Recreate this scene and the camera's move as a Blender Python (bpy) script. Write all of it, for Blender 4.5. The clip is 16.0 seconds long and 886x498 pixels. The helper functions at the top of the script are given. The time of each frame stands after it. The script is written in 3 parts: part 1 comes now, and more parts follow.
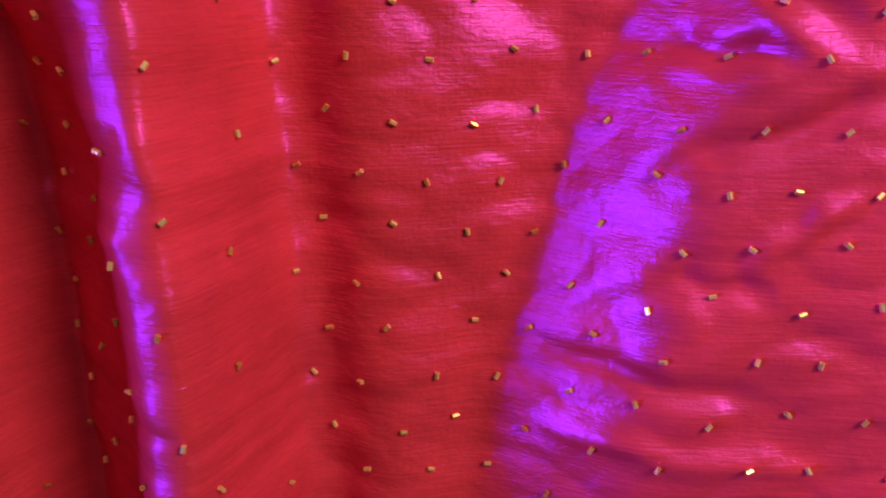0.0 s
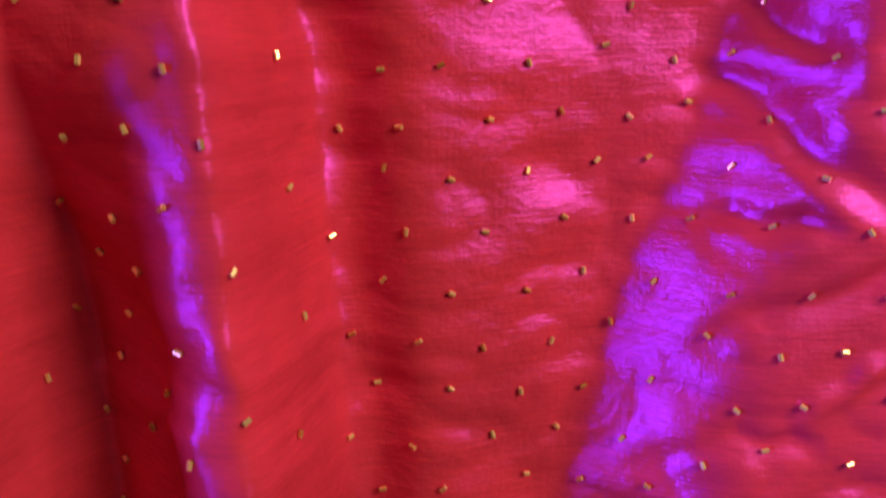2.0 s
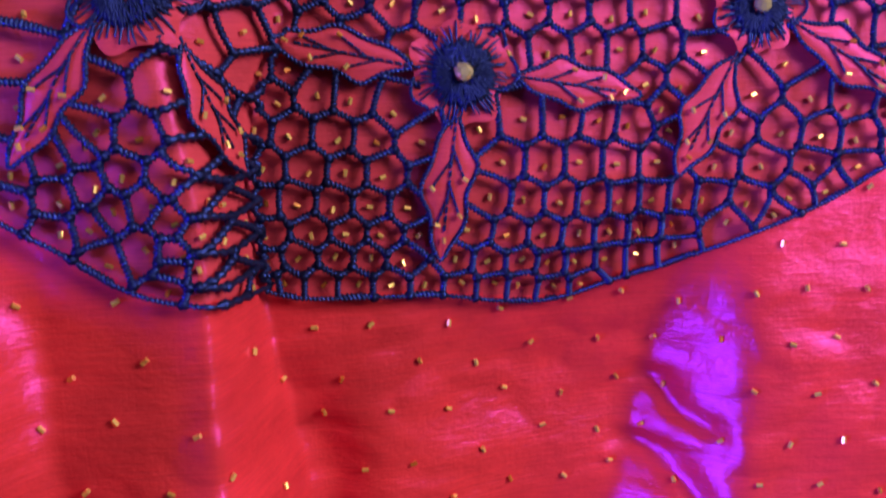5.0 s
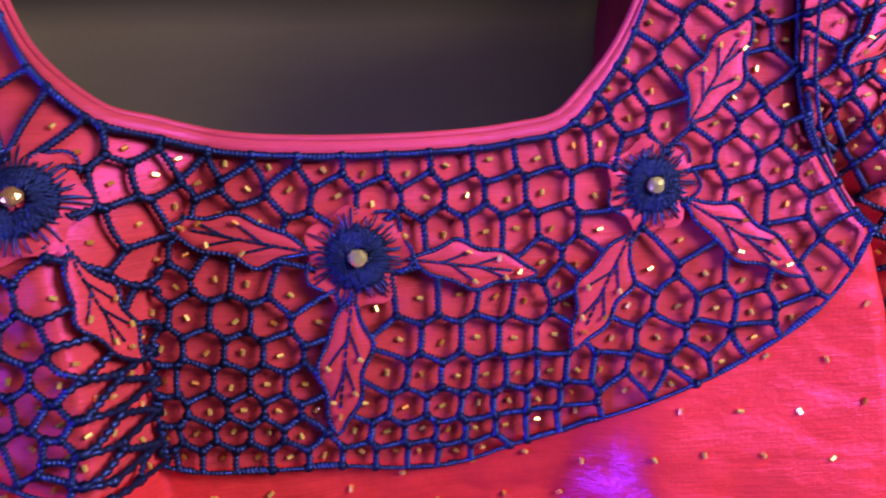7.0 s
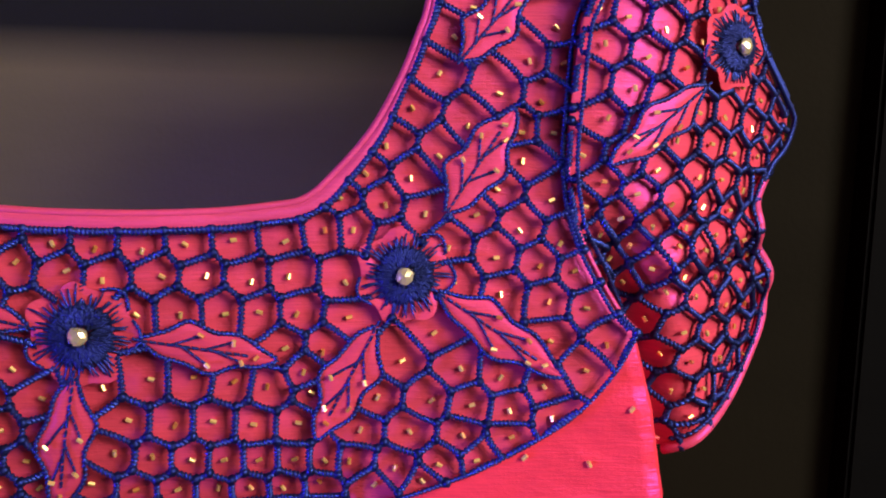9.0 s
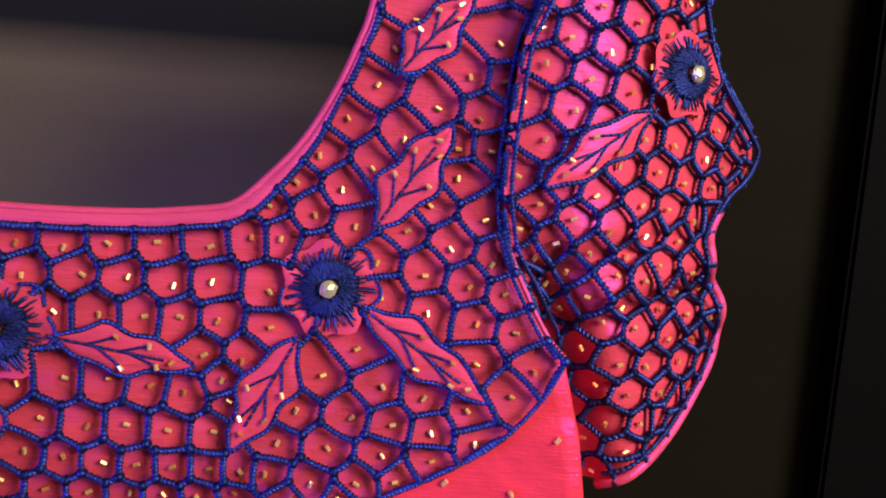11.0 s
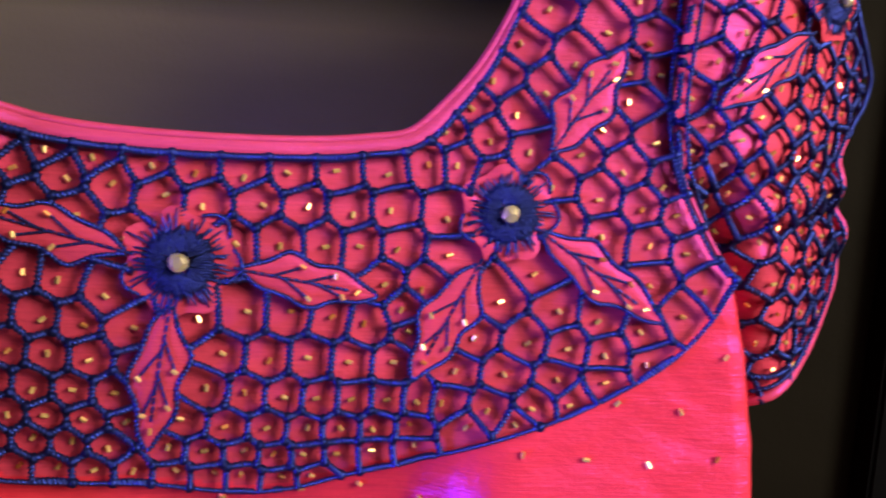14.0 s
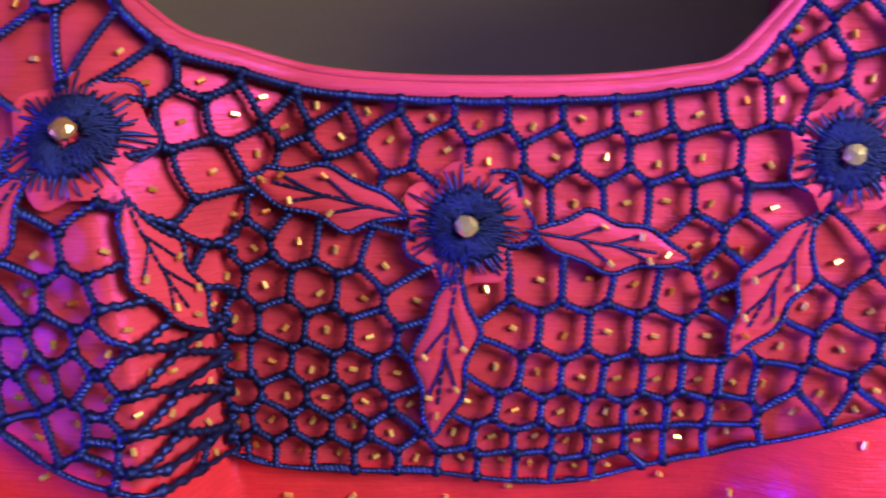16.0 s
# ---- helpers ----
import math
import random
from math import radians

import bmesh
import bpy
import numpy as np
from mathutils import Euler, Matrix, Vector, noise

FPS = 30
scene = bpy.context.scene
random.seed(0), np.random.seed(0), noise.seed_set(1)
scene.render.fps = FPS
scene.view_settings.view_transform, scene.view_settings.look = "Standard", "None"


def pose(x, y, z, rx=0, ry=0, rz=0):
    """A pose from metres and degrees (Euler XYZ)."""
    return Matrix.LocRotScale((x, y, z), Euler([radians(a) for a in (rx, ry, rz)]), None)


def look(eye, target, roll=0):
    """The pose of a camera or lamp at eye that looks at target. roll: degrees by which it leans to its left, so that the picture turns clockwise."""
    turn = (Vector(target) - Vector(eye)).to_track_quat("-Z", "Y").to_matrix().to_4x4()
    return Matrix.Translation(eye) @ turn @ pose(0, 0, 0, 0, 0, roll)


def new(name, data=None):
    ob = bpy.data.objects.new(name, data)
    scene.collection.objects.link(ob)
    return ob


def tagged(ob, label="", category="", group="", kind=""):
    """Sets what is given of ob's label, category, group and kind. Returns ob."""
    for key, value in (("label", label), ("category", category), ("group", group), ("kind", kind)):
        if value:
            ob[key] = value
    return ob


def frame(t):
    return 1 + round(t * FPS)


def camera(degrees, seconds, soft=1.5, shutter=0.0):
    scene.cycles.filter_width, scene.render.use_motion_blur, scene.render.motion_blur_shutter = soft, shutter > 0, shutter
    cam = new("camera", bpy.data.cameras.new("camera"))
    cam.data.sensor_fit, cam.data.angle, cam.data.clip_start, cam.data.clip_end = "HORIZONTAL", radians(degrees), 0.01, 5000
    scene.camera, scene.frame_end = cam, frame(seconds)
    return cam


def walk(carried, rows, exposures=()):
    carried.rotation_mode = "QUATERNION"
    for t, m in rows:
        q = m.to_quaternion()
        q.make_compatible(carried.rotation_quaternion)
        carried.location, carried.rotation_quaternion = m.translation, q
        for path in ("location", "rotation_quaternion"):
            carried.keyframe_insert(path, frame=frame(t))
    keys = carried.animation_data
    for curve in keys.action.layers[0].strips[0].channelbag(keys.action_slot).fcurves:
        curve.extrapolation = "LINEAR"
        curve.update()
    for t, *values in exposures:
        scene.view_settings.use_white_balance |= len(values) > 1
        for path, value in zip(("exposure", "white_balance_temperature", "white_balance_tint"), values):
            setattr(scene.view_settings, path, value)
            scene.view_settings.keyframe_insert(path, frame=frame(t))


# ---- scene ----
cam = camera(54.2, 16.0, soft=1.9, shutter=0.5)
METRES, EYE, TILT, LEAN, TURN = 0.55, 1.098, -17.4, 0.0, 7.6
ROWS = [
    (0.0, 0.0, 0.0, 0.0, -0.0, 0.0, -0.0),
    (0.5, -0.0211, 0.0112, -0.0012, -3.83, -0.03, 0.19),
    (1.0, -0.0708, 0.0039, 0.0107, -6.08, -0.82, 2.5),
    (1.5, -0.0828, -0.0049, 0.0303, -6.71, 0.52, 1.75),
    (2.0, -0.0703, -0.0075, 0.0635, -5.07, 3.12, 2.22),
    (2.5, -0.0574, -0.0435, 0.0897, -4.27, 3.75, 2.62),
    (3.0, -0.0461, -0.0622, 0.1084, -4.2, 5.84, 1.82),
    (3.5, -0.0699, -0.0806, 0.1259, -5.07, 6.43, 3.44),
    (4.0, -0.0774, -0.0866, 0.1575, -7.43, 6.35, 3.41),
    (4.5, -0.0831, -0.1104, 0.1986, -8.73, 6.77, 4.38),
    (5.0, -0.0987, -0.1275, 0.2395, -9.81, 7.05, 5.34),
    (7.5, 0.0013, -0.1679, 0.3314, -10.45, 8.26, 4.44),
    (8.0, 0.0492, -0.1737, 0.3391, -10.85, 8.29, 3.62),
    (8.5, 0.0797, -0.1696, 0.344, -9.99, 9.54, 3.36),
    (9.0, 0.1163, -0.1767, 0.3511, -9.41, 9.8, 1.35),
    (9.5, 0.138, -0.167, 0.3469, -7.89, 10.93, 0.45),
    (10.0, 0.1744, -0.1656, 0.3503, -7.08, 11.05, -1.12),
    (12.5, 0.1696, -0.1906, 0.3526, -10.56, 10.45, -3.97),
    (13.0, 0.1281, -0.1799, 0.3344, -12.01, 10.85, -2.1),
    (13.5, 0.0825, -0.1683, 0.3239, -12.58, 10.27, -0.51),
    (14.0, 0.0372, -0.1461, 0.3237, -12.67, 9.28, 0.11),
    (14.5, -0.0003, -0.1229, 0.3257, -10.64, 8.87, 1.23),
    (15.0, -0.0042, -0.1065, 0.3231, -8.2, 8.23, 1.0),
    (15.5, -0.0049, -0.0824, 0.3191, -5.09, 8.22, 1.02),
    (16.0, -0.0208, -0.0749, 0.3295, -1.74, 7.17, 0.3),
]
EXPOSURES = [(0.0, -0.36), (1.5, -0.38), (3.5, -0.28), (5.0, -0.12), (7.5, 0.20), (12.5, 0.24), (16.0, 0.34)]
walk(cam, [(t, pose(0.03, -0.24, EYE, TILT, LEAN, TURN) @ pose(METRES * x, METRES * y, METRES * z, 90 + pitch, roll, yaw)) for t, x, y, z, yaw, pitch, roll in ROWS], EXPOSURES)

# ---- world, lamps ----
world = bpy.data.worlds.new("room_air")
scene.world = world
world.use_nodes = True
world.node_tree.nodes["Background"].inputs[0].default_value = (1.0, 0.93, 0.86, 1)
world.node_tree.nodes["Background"].inputs[1].default_value = 0.02


def lamp(name, eye, target, size, watts, colour):
    data = bpy.data.lights.new(name, "AREA")
    data.shape, data.size, data.size_y, data.energy, data.color = "RECTANGLE", size[0], size[1], watts, colour
    ob = new(name, data)
    ob.matrix_world = look(eye, target)
    return ob


# a warm lamp from one side, above, an unseen overhead lamp as fill, and an added violet light on the other
lamp("room_lamp", (0.72, -0.54, 1.56), (0.03, 0, 1.15), (0.38, 0.38), 11.5, (1.0, 0.88, 0.82))
lamp("ceiling_lamp", (0.55, -1.25, 2.45), (0.05, 0, 1.2), (1.2, 1.2), 11, (1.0, 0.90, 0.84))
# added violet-blue light for the silk's sheen, with no real source behind it
sheen_light = lamp("window_light", (-1.15, -0.72, 0.86), (0.06, 0, 1.00), (0.36, 0.70), 3.8, (0.19, 0.13, 1.0))
sheen_light.data.spread = radians(48)


# ---- materials ----
def material(name):
    m = bpy.data.materials.new(name)
    m.use_nodes = True
    nt = m.node_tree
    return m, nt, nt.nodes["Principled BSDF"], nt.nodes["Material Output"]


def node(nt, kind, **values):
    n = nt.nodes.new(kind)
    for k, v in values.items():
        if k in n.inputs:
            n.inputs[k].default_value = v
    return n


def coords(nt, scale):
    tc = nt.nodes.new("ShaderNodeTexCoord")
    mp = nt.nodes.new("ShaderNodeMapping")
    mp.inputs["Scale"].default_value = scale
    nt.links.new(tc.outputs["Object"], mp.inputs["Vector"])
    return mp.outputs["Vector"]


def ramp(nt, source, *stops):
    r = nt.nodes.new("ShaderNodeValToRGB")
    while len(r.color_ramp.elements) < len(stops):
        r.color_ramp.elements.new(0.5)
    for e, (p, c) in zip(r.color_ramp.elements, stops):
        e.position, e.color = p, (*c, 1)
    nt.links.new(source, r.inputs["Fac"])
    return r.outputs["Color"]


def silk_material(name, red, violet, share, rough):
    """Shot silk: red weft that scatters, violet warp that shines."""
    m, nt, bsdf, out = material(name)
    L = nt.links.new
    big = node(nt, "ShaderNodeTexNoise", Scale=28.0, Detail=4.0, Roughness=0.6)
    L(coords(nt, (1, 1, 1)), big.inputs["Vector"])
    slub = node(nt, "ShaderNodeTexNoise", Scale=1.0, Detail=3.0, Roughness=0.7)
    L(coords(nt, (60, 60, 1500)), slub.inputs["Vector"])
    warp = node(nt, "ShaderNodeTexNoise", Scale=1.0, Detail=2.0, Roughness=0.6)
    L(coords(nt, (1400, 200, 60)), warp.inputs["Vector"])
    tone = ramp(nt, big.outputs["Fac"], (0.3, [c * 0.82 for c in red]), (0.7, [min(1, c * 1.12) for c in red]))
    mixed = node(nt, "ShaderNodeMixRGB")
    mixed.blend_type = "MULTIPLY"
    mixed.inputs["Fac"].default_value = 0.55
    L(tone, mixed.inputs[1])
    L(ramp(nt, slub.outputs["Fac"], (0.3, (0.6, 0.6, 0.6)), (0.7, (1, 1, 1))), mixed.inputs[2])
    L(mixed.outputs[0], bsdf.inputs["Base Color"])
    bsdf.inputs["Roughness"].default_value = 0.6
    bsdf.inputs["Specular IOR Level"].default_value = 0.15
    bsdf.inputs["Specular Tint"].default_value = (1.0, 0.25, 0.7, 1)
    gloss = node(nt, "ShaderNodeBsdfGlossy", Roughness=rough, Color=(*violet, 1))
    height = node(nt, "ShaderNodeMath")
    height.operation = "ADD"
    L(slub.outputs["Fac"], height.inputs[0])
    half = node(nt, "ShaderNodeMath")
    half.operation = "MULTIPLY"
    half.inputs[1].default_value = 0.25
    L(warp.outputs["Fac"], half.inputs[0])
    L(half.outputs[0], height.inputs[1])
    bump = node(nt, "ShaderNodeBump", Strength=0.7, Distance=0.00025)
    L(height.outputs[0], bump.inputs["Height"])
    fine = node(nt, "ShaderNodeTexNoise", Scale=160.0, Detail=3.0, Roughness=0.6)
    L(coords(nt, (1, 1, 1.6)), fine.inputs["Vector"])
    bump2 = node(nt, "ShaderNodeBump", Strength=0.5, Distance=0.0009)
    L(fine.outputs["Fac"], bump2.inputs["Height"])
    L(bump.outputs[0], bump2.inputs["Normal"])
    L(bump2.outputs[0], bsdf.inputs["Normal"])
    L(bump2.outputs[0], gloss.inputs["Normal"])
    mix = node(nt, "ShaderNodeMixShader")
    mix.inputs["Fac"].default_value = share
    L(bsdf.outputs[0], mix.inputs[1])
    L(gloss.outputs[0], mix.inputs[2])
    L(mix.outputs[0], out.inputs["Surface"])
    return m


def thread_material(name, dark, shine, share, rough):
    """Twisted rayon thread: deep blue with a bright sheen."""
    m, nt, bsdf, out = material(name)
    L = nt.links.new
    n = node(nt, "ShaderNodeTexNoise", Scale=420.0, Detail=3.0, Roughness=0.6)
    L(coords(nt, (1, 1, 1)), n.inputs["Vector"])
    L(ramp(nt, n.outputs["Fac"], (0.3, [c * 0.55 for c in dark]), (0.72, [c * 1.35 for c in dark])), bsdf.inputs["Base Color"])
    bsdf.inputs["Roughness"].default_value = 0.55
    bsdf.inputs["Specular IOR Level"].default_value = 0.2
    f = node(nt, "ShaderNodeTexNoise", Scale=2600.0, Detail=2.0)
    L(coords(nt, (1, 1, 1)), f.inputs["Vector"])
    b = node(nt, "ShaderNodeBump", Strength=0.5, Distance=0.0003)
    L(f.outputs["Fac"], b.inputs["Height"])
    gloss = node(nt, "ShaderNodeBsdfGlossy", Roughness=rough, Color=(*shine, 1))
    L(b.outputs[0], bsdf.inputs["Normal"])
    L(b.outputs[0], gloss.inputs["Normal"])
    mix = node(nt, "ShaderNodeMixShader")
    mix.inputs["Fac"].default_value = share
    L(bsdf.outputs[0], mix.inputs[1])
    L(gloss.outputs[0], mix.inputs[2])
    L(mix.outputs[0], out.inputs["Surface"])
    return m


def gold_material(name, colour, rough, clear, metal):
    m, nt, bsdf, out = material(name)
    info = nt.nodes.new("ShaderNodeObjectInfo")
    nt.links.new(ramp(nt, info.outputs["Random"], (0.0, (colour[0] * 0.72, colour[1] * 0.34, colour[2] * 0.22)), (0.45, [c * 0.92 for c in colour]), (1.0, colour)), bsdf.inputs["Base Color"])
    bsdf.inputs["Metallic"].default_value = metal
    bsdf.inputs["Roughness"].default_value = rough
    bsdf.inputs["Transmission Weight"].default_value = clear
    bsdf.inputs["IOR"].default_value = 1.55
    return m


def wall_material(name, low, high, edge):
    """Dull taupe paint, unevenly rubbed, that turns darker above a soft edge in height."""
    m, nt, bsdf, out = material(name)
    L = nt.links.new
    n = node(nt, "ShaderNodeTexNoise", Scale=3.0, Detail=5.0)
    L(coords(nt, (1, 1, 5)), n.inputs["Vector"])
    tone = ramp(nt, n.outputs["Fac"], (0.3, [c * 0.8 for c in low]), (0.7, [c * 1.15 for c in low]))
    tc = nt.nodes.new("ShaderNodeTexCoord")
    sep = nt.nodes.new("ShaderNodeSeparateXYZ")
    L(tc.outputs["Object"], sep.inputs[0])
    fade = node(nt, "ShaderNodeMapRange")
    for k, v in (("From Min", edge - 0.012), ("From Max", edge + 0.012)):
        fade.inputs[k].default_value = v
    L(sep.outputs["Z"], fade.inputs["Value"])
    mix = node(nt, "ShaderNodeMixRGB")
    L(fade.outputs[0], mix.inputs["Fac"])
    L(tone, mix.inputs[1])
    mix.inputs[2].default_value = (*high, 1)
    L(mix.outputs[0], bsdf.inputs["Base Color"])
    bsdf.inputs["Roughness"].default_value = 0.75
    bsdf.inputs["Specular IOR Level"].default_value = 0.03
    b = node(nt, "ShaderNodeBump", Strength=0.2, Distance=0.001)
    g = node(nt, "ShaderNodeTexNoise", Scale=300.0, Detail=3.0)
    L(coords(nt, (1, 1, 1)), g.inputs["Vector"])
    L(g.outputs["Fac"], b.inputs["Height"])
    L(b.outputs[0], bsdf.inputs["Normal"])
    return m


SILK = silk_material("shot_silk", (0.75, 0.040, 0.055), (0.90, 0.12, 0.98), 0.088, 0.29)
GROUND_SILK = silk_material("net_ground_silk", (0.62, 0.056, 0.088), (0.85, 0.12, 0.98), 0.050, 0.33)
PIPING = silk_material("piping_silk", (0.66, 0.065, 0.13), (0.5, 0.10, 0.9), 0.10, 0.38)
THREAD = thread_material("blue_thread", (0.006, 0.008, 0.036), (0.07, 0.15, 1.0), 0.15, 0.32)
NAVY = thread_material("navy_thread", (0.006, 0.009, 0.040), (0.05, 0.10, 0.8), 0.14, 0.36)
GOLD = gold_material("gold_lined_glass", (1.0, 0.64, 0.22), 0.2, 0.0, 0.5)
STONE = gold_material("champagne_stone", (1.0, 0.83, 0.44), 0.16, 0.0, 0.72)
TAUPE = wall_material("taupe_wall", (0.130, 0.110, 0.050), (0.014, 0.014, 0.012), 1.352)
BROWN = wall_material("brown_cloth", (0.007, 0.006, 0.0035), (0.007, 0.006, 0.0035), 9)
# near-black colour of the sheet that stands in for a shadow
SHADOW_BLACK = wall_material("shadow_black", (0.002, 0.002, 0.002), (0.002, 0.002, 0.002), 9)
PLASTER = wall_material("plain_plaster", (0.20, 0.18, 0.16), (0.20, 0.18, 0.16), 9)


# ---- mesh helpers ----
def mesh_of(name, verts, faces, mat, smooth=True):
    me = bpy.data.meshes.new(name)
    me.from_pydata([tuple(map(float, p)) for p in verts], [], faces)
    me.materials.append(mat)
    if smooth:
        me.polygons.foreach_set("use_smooth", [True] * len(me.polygons))
    me.update()
    return me


def part(name, data, parent, label=""):
    """Links a mesh as one object under a thing or a part."""
    ob = new(name, data)
    ob.parent = parent
    return tagged(ob, label)


def box(name, lo, hi, mat, label, category="", kind="structure"):
    bm = bmesh.new()
    bmesh.ops.create_cube(bm, size=1)
    for w in bm.verts:
        w.co = Vector([(a + b) / 2 + c * (b - a) for a, b, c in zip(lo, hi, w.co)])
    bmesh.ops.bevel(bm, geom=bm.edges[:], offset=0.002, segments=2, affect="EDGES")
    me = bpy.data.meshes.new(name)
    bm.to_mesh(me)
    me.materials.append(mat)
    return tagged(new(name, me), label, category, "", kind)


def smooth_curve(points, step):
    """Evenly spaced points along a soft curve through the given ones."""
    p = [np.array(q, float) for q in points]
    p = [2 * p[0] - p[1]] + p + [2 * p[-1] - p[-2]]
    out = []
    for a, b, c, d in zip(p, p[1:], p[2:], p[3:]):
        n = max(2, int(np.linalg.norm(c - b) / step))
        for i in range(n):
            s = i / n
            out.append(0.5 * (2 * b + (c - a) * s + (2 * a - 5 * b + 4 * c - d) * s * s + (3 * b - a - 3 * c + d) * s ** 3))
    return np.array(out + [p[-2]])


def inside(poly, q):
    x, y = q
    if not (poly[:, 0].min() < x < poly[:, 0].max() and poly[:, 1].min() < y < poly[:, 1].max()):
        return False
    x0, y0 = poly.T
    x1, y1 = np.roll(poly, -1, axis=0).T
    cross = (y0 > y) != (y1 > y)
    return bool((cross & (x < (x1 - x0) * (y - y0) / np.where(cross, y1 - y0, 1) + x0)).sum() % 2)


class Bag:
    """Vertices and faces gathered for one mesh."""

    def __init__(self):
        self.v, self.f = [], []

    def tube(self, pts, radius, sides=6, ribbed=0.0, skew=0.0, taper=False):
        pts = np.asarray(pts, float)
        if len(pts) < 2:
            return
        tan = np.gradient(pts, axis=0)
        tan /= np.linalg.norm(tan, axis=1)[:, None] + 1e-12
        side = np.cross(tan, (0, -1, 0.001))
        side /= np.linalg.norm(side, axis=1)[:, None] + 1e-12
        top = np.cross(side, tan)
        base = len(self.v)
        for i, (p, s, t, g) in enumerate(zip(pts, side, top, tan)):
            r = radius * (1 + ribbed * math.sin(2 * math.pi * i / 5.0))
            if taper:
                k = i / (len(pts) - 1)
                r *= 0.45 + 0.55 * math.sin(math.pi * min(max(k, 0.02), 0.98)) ** 0.5
            for j in range(sides):
                a = 2 * math.pi * j / sides
                self.v.append(p + r * (math.cos(a) * s + math.sin(a) * t) + skew * radius * math.cos(a) * g)
        for i in range(len(pts) - 1):
            for j in range(sides):
                a, b = base + i * sides + j, base + i * sides + (j + 1) % sides
                self.f.append((a, b, b + sides, a + sides))
        self.f.append(tuple(range(base, base + sides))[::-1])
        self.f.append(tuple(range(base + (len(pts) - 1) * sides, base + len(pts) * sides)))

    def knot(self, p, r):
        base = len(self.v)
        for a in (-0.7, 0.7):
            for j in range(6):
                b = 2 * math.pi * (j + (a > 0) * 0.5) / 6
                self.v.append(np.array(p) + r * np.array((0.8 * math.cos(b), 0.6 * a, 0.8 * math.sin(b))))
        self.v.append(np.array(p) - (0, r, 0))
        for j in range(6):
            k = (j + 1) % 6
            self.f.append((base + j, base + k, base + 6 + j))
            self.f.append((base + k, base + 6 + k, base + 6 + j))
            self.f.append((base + j, base + 12, base + k))

    def mesh(self, name, mat, smooth=True):
        return mesh_of(name, self.v, self.f, mat, smooth)


# ---- the cloth's form ----
Z0 = 1.25
def sg(x):
    return 1 / (1 + np.exp(-np.clip(x, -30, 30)))


def ramp_up(x, sharp, soft):
    """Rises from 0 to 1 over one unit, with a sharp foot and a soft brow."""
    foot = np.logaddexp(0, np.clip(x / sharp, -400, 400)) * sharp
    brow = np.logaddexp(0, np.clip((x - 1) / soft, -400, 400)) * soft
    return foot - brow


def smooth(x):
    x = np.clip(x, 0, 1)
    return x * x * (3 - 2 * x)


def fold_line(v):
    """Where the deep pleat's steep side meets the middle of the bodice."""
    line = np.interp(v, (-0.30, -0.20, -0.12, -0.064, -0.03, 0.0, 0.03), (-0.046, -0.050, -0.0550, -0.0625, -0.0640, -0.0590, -0.0420))
    return line + np.clip((-0.07 - v) / 0.03, 0, 1) * (0.0007 * np.sin(120 * v + 2 * np.sin(61 * v)) + 0.00022 * np.sin(473 * v + 3 * np.sin(90 * v)))


def drape(u, v):
    """Depth of the bodice cloth: a deep rolled pleat, a middle that sinks away from it and a slope that climbs out again."""
    y = -0.013 + 0.015 * sg((u - 0.035) / 0.022) + 0.10 * np.clip(v, 0, 0.3) + 1.2 * np.clip(v - 0.10, 0, 1) ** 1.5
    low = smooth((-0.028 - v) / 0.085)
    # the slope beside the hollow
    foot = np.interp(v, (-0.36, -0.275, -0.20, -0.155, -0.11, -0.06, 0.0), (-0.004, 0.012, 0.032, 0.051, 0.064, 0.074, 0.082))
    wide = np.interp(v, (-0.36, -0.275, -0.20, -0.155, -0.11, -0.06), (0.052, 0.046, 0.040, 0.036, 0.031, 0.026))
    climb = ramp_up((u - foot) / wide, 0.05, 0.11)
    sink = 0.004 + 0.019 * smooth((u + 0.052) / 0.085)
    sink = sink + 0.012 * smooth((-0.07 - v) / 0.06) * np.exp(-((u - fold_line(v) - 0.006) / 0.014) ** 2)
    y = y + low * (sink * (1 - climb) - 0.009 * climb)
    # the pleat: a roll with a steep side
    line = fold_line(v)
    radius = np.interp(v, (-0.20, -0.10, -0.055, -0.03, 0.0, 0.03), (0.017, 0.015, 0.009, 0.0095, 0.022, 0.048))
    height = (0.034 + 0.007 * smooth((-0.05 - v) / 0.08)) * smooth((0.085 - v) / 0.085)
    w = np.clip((line - u) / radius, 0, 1)
    y = y - height * smooth(w) ** 0.75
    lip = 0.0012 * low * np.exp(-((u - line + radius + 0.001) / 0.0050) ** 2)
    away = np.clip(line - radius - 0.003 - u, 0, 1)
    under = smooth((-0.105 - v - 0.35 * (u + 0.09)) / 0.11)
    return y - lip + away * (0.06 + 0.85 * under) * smooth(away / 0.024) - (0.062 + 0.055 * under) * smooth((-0.115 - u) / 0.038) * smooth((-0.035 - v) / 0.05)


def sleeve_drape(u, v):
    """Depth of the puffed sleeve, which turns back over the arm."""
    out = np.clip(u - 0.150, 0, 1)
    folds = 0.0040 * np.sin((v - 0.25 * out - 0.02) / 0.0034) * np.exp(-((v - 0.030 + 0.1 * out) / 0.02) ** 2) * np.clip(out / 0.05, 0, 1)
    tuck = 0.020 * np.exp(-((u - 0.164 - 0.28 * (0.02 - v)) / 0.011) ** 2) * sg((0.026 - v) / 0.007)
    return 0.003 + 0.043 * (out / 0.072) ** 1.8 - 0.002 * np.sin(np.clip(out / 0.06, 0, 1) * np.pi) + folds + tuck


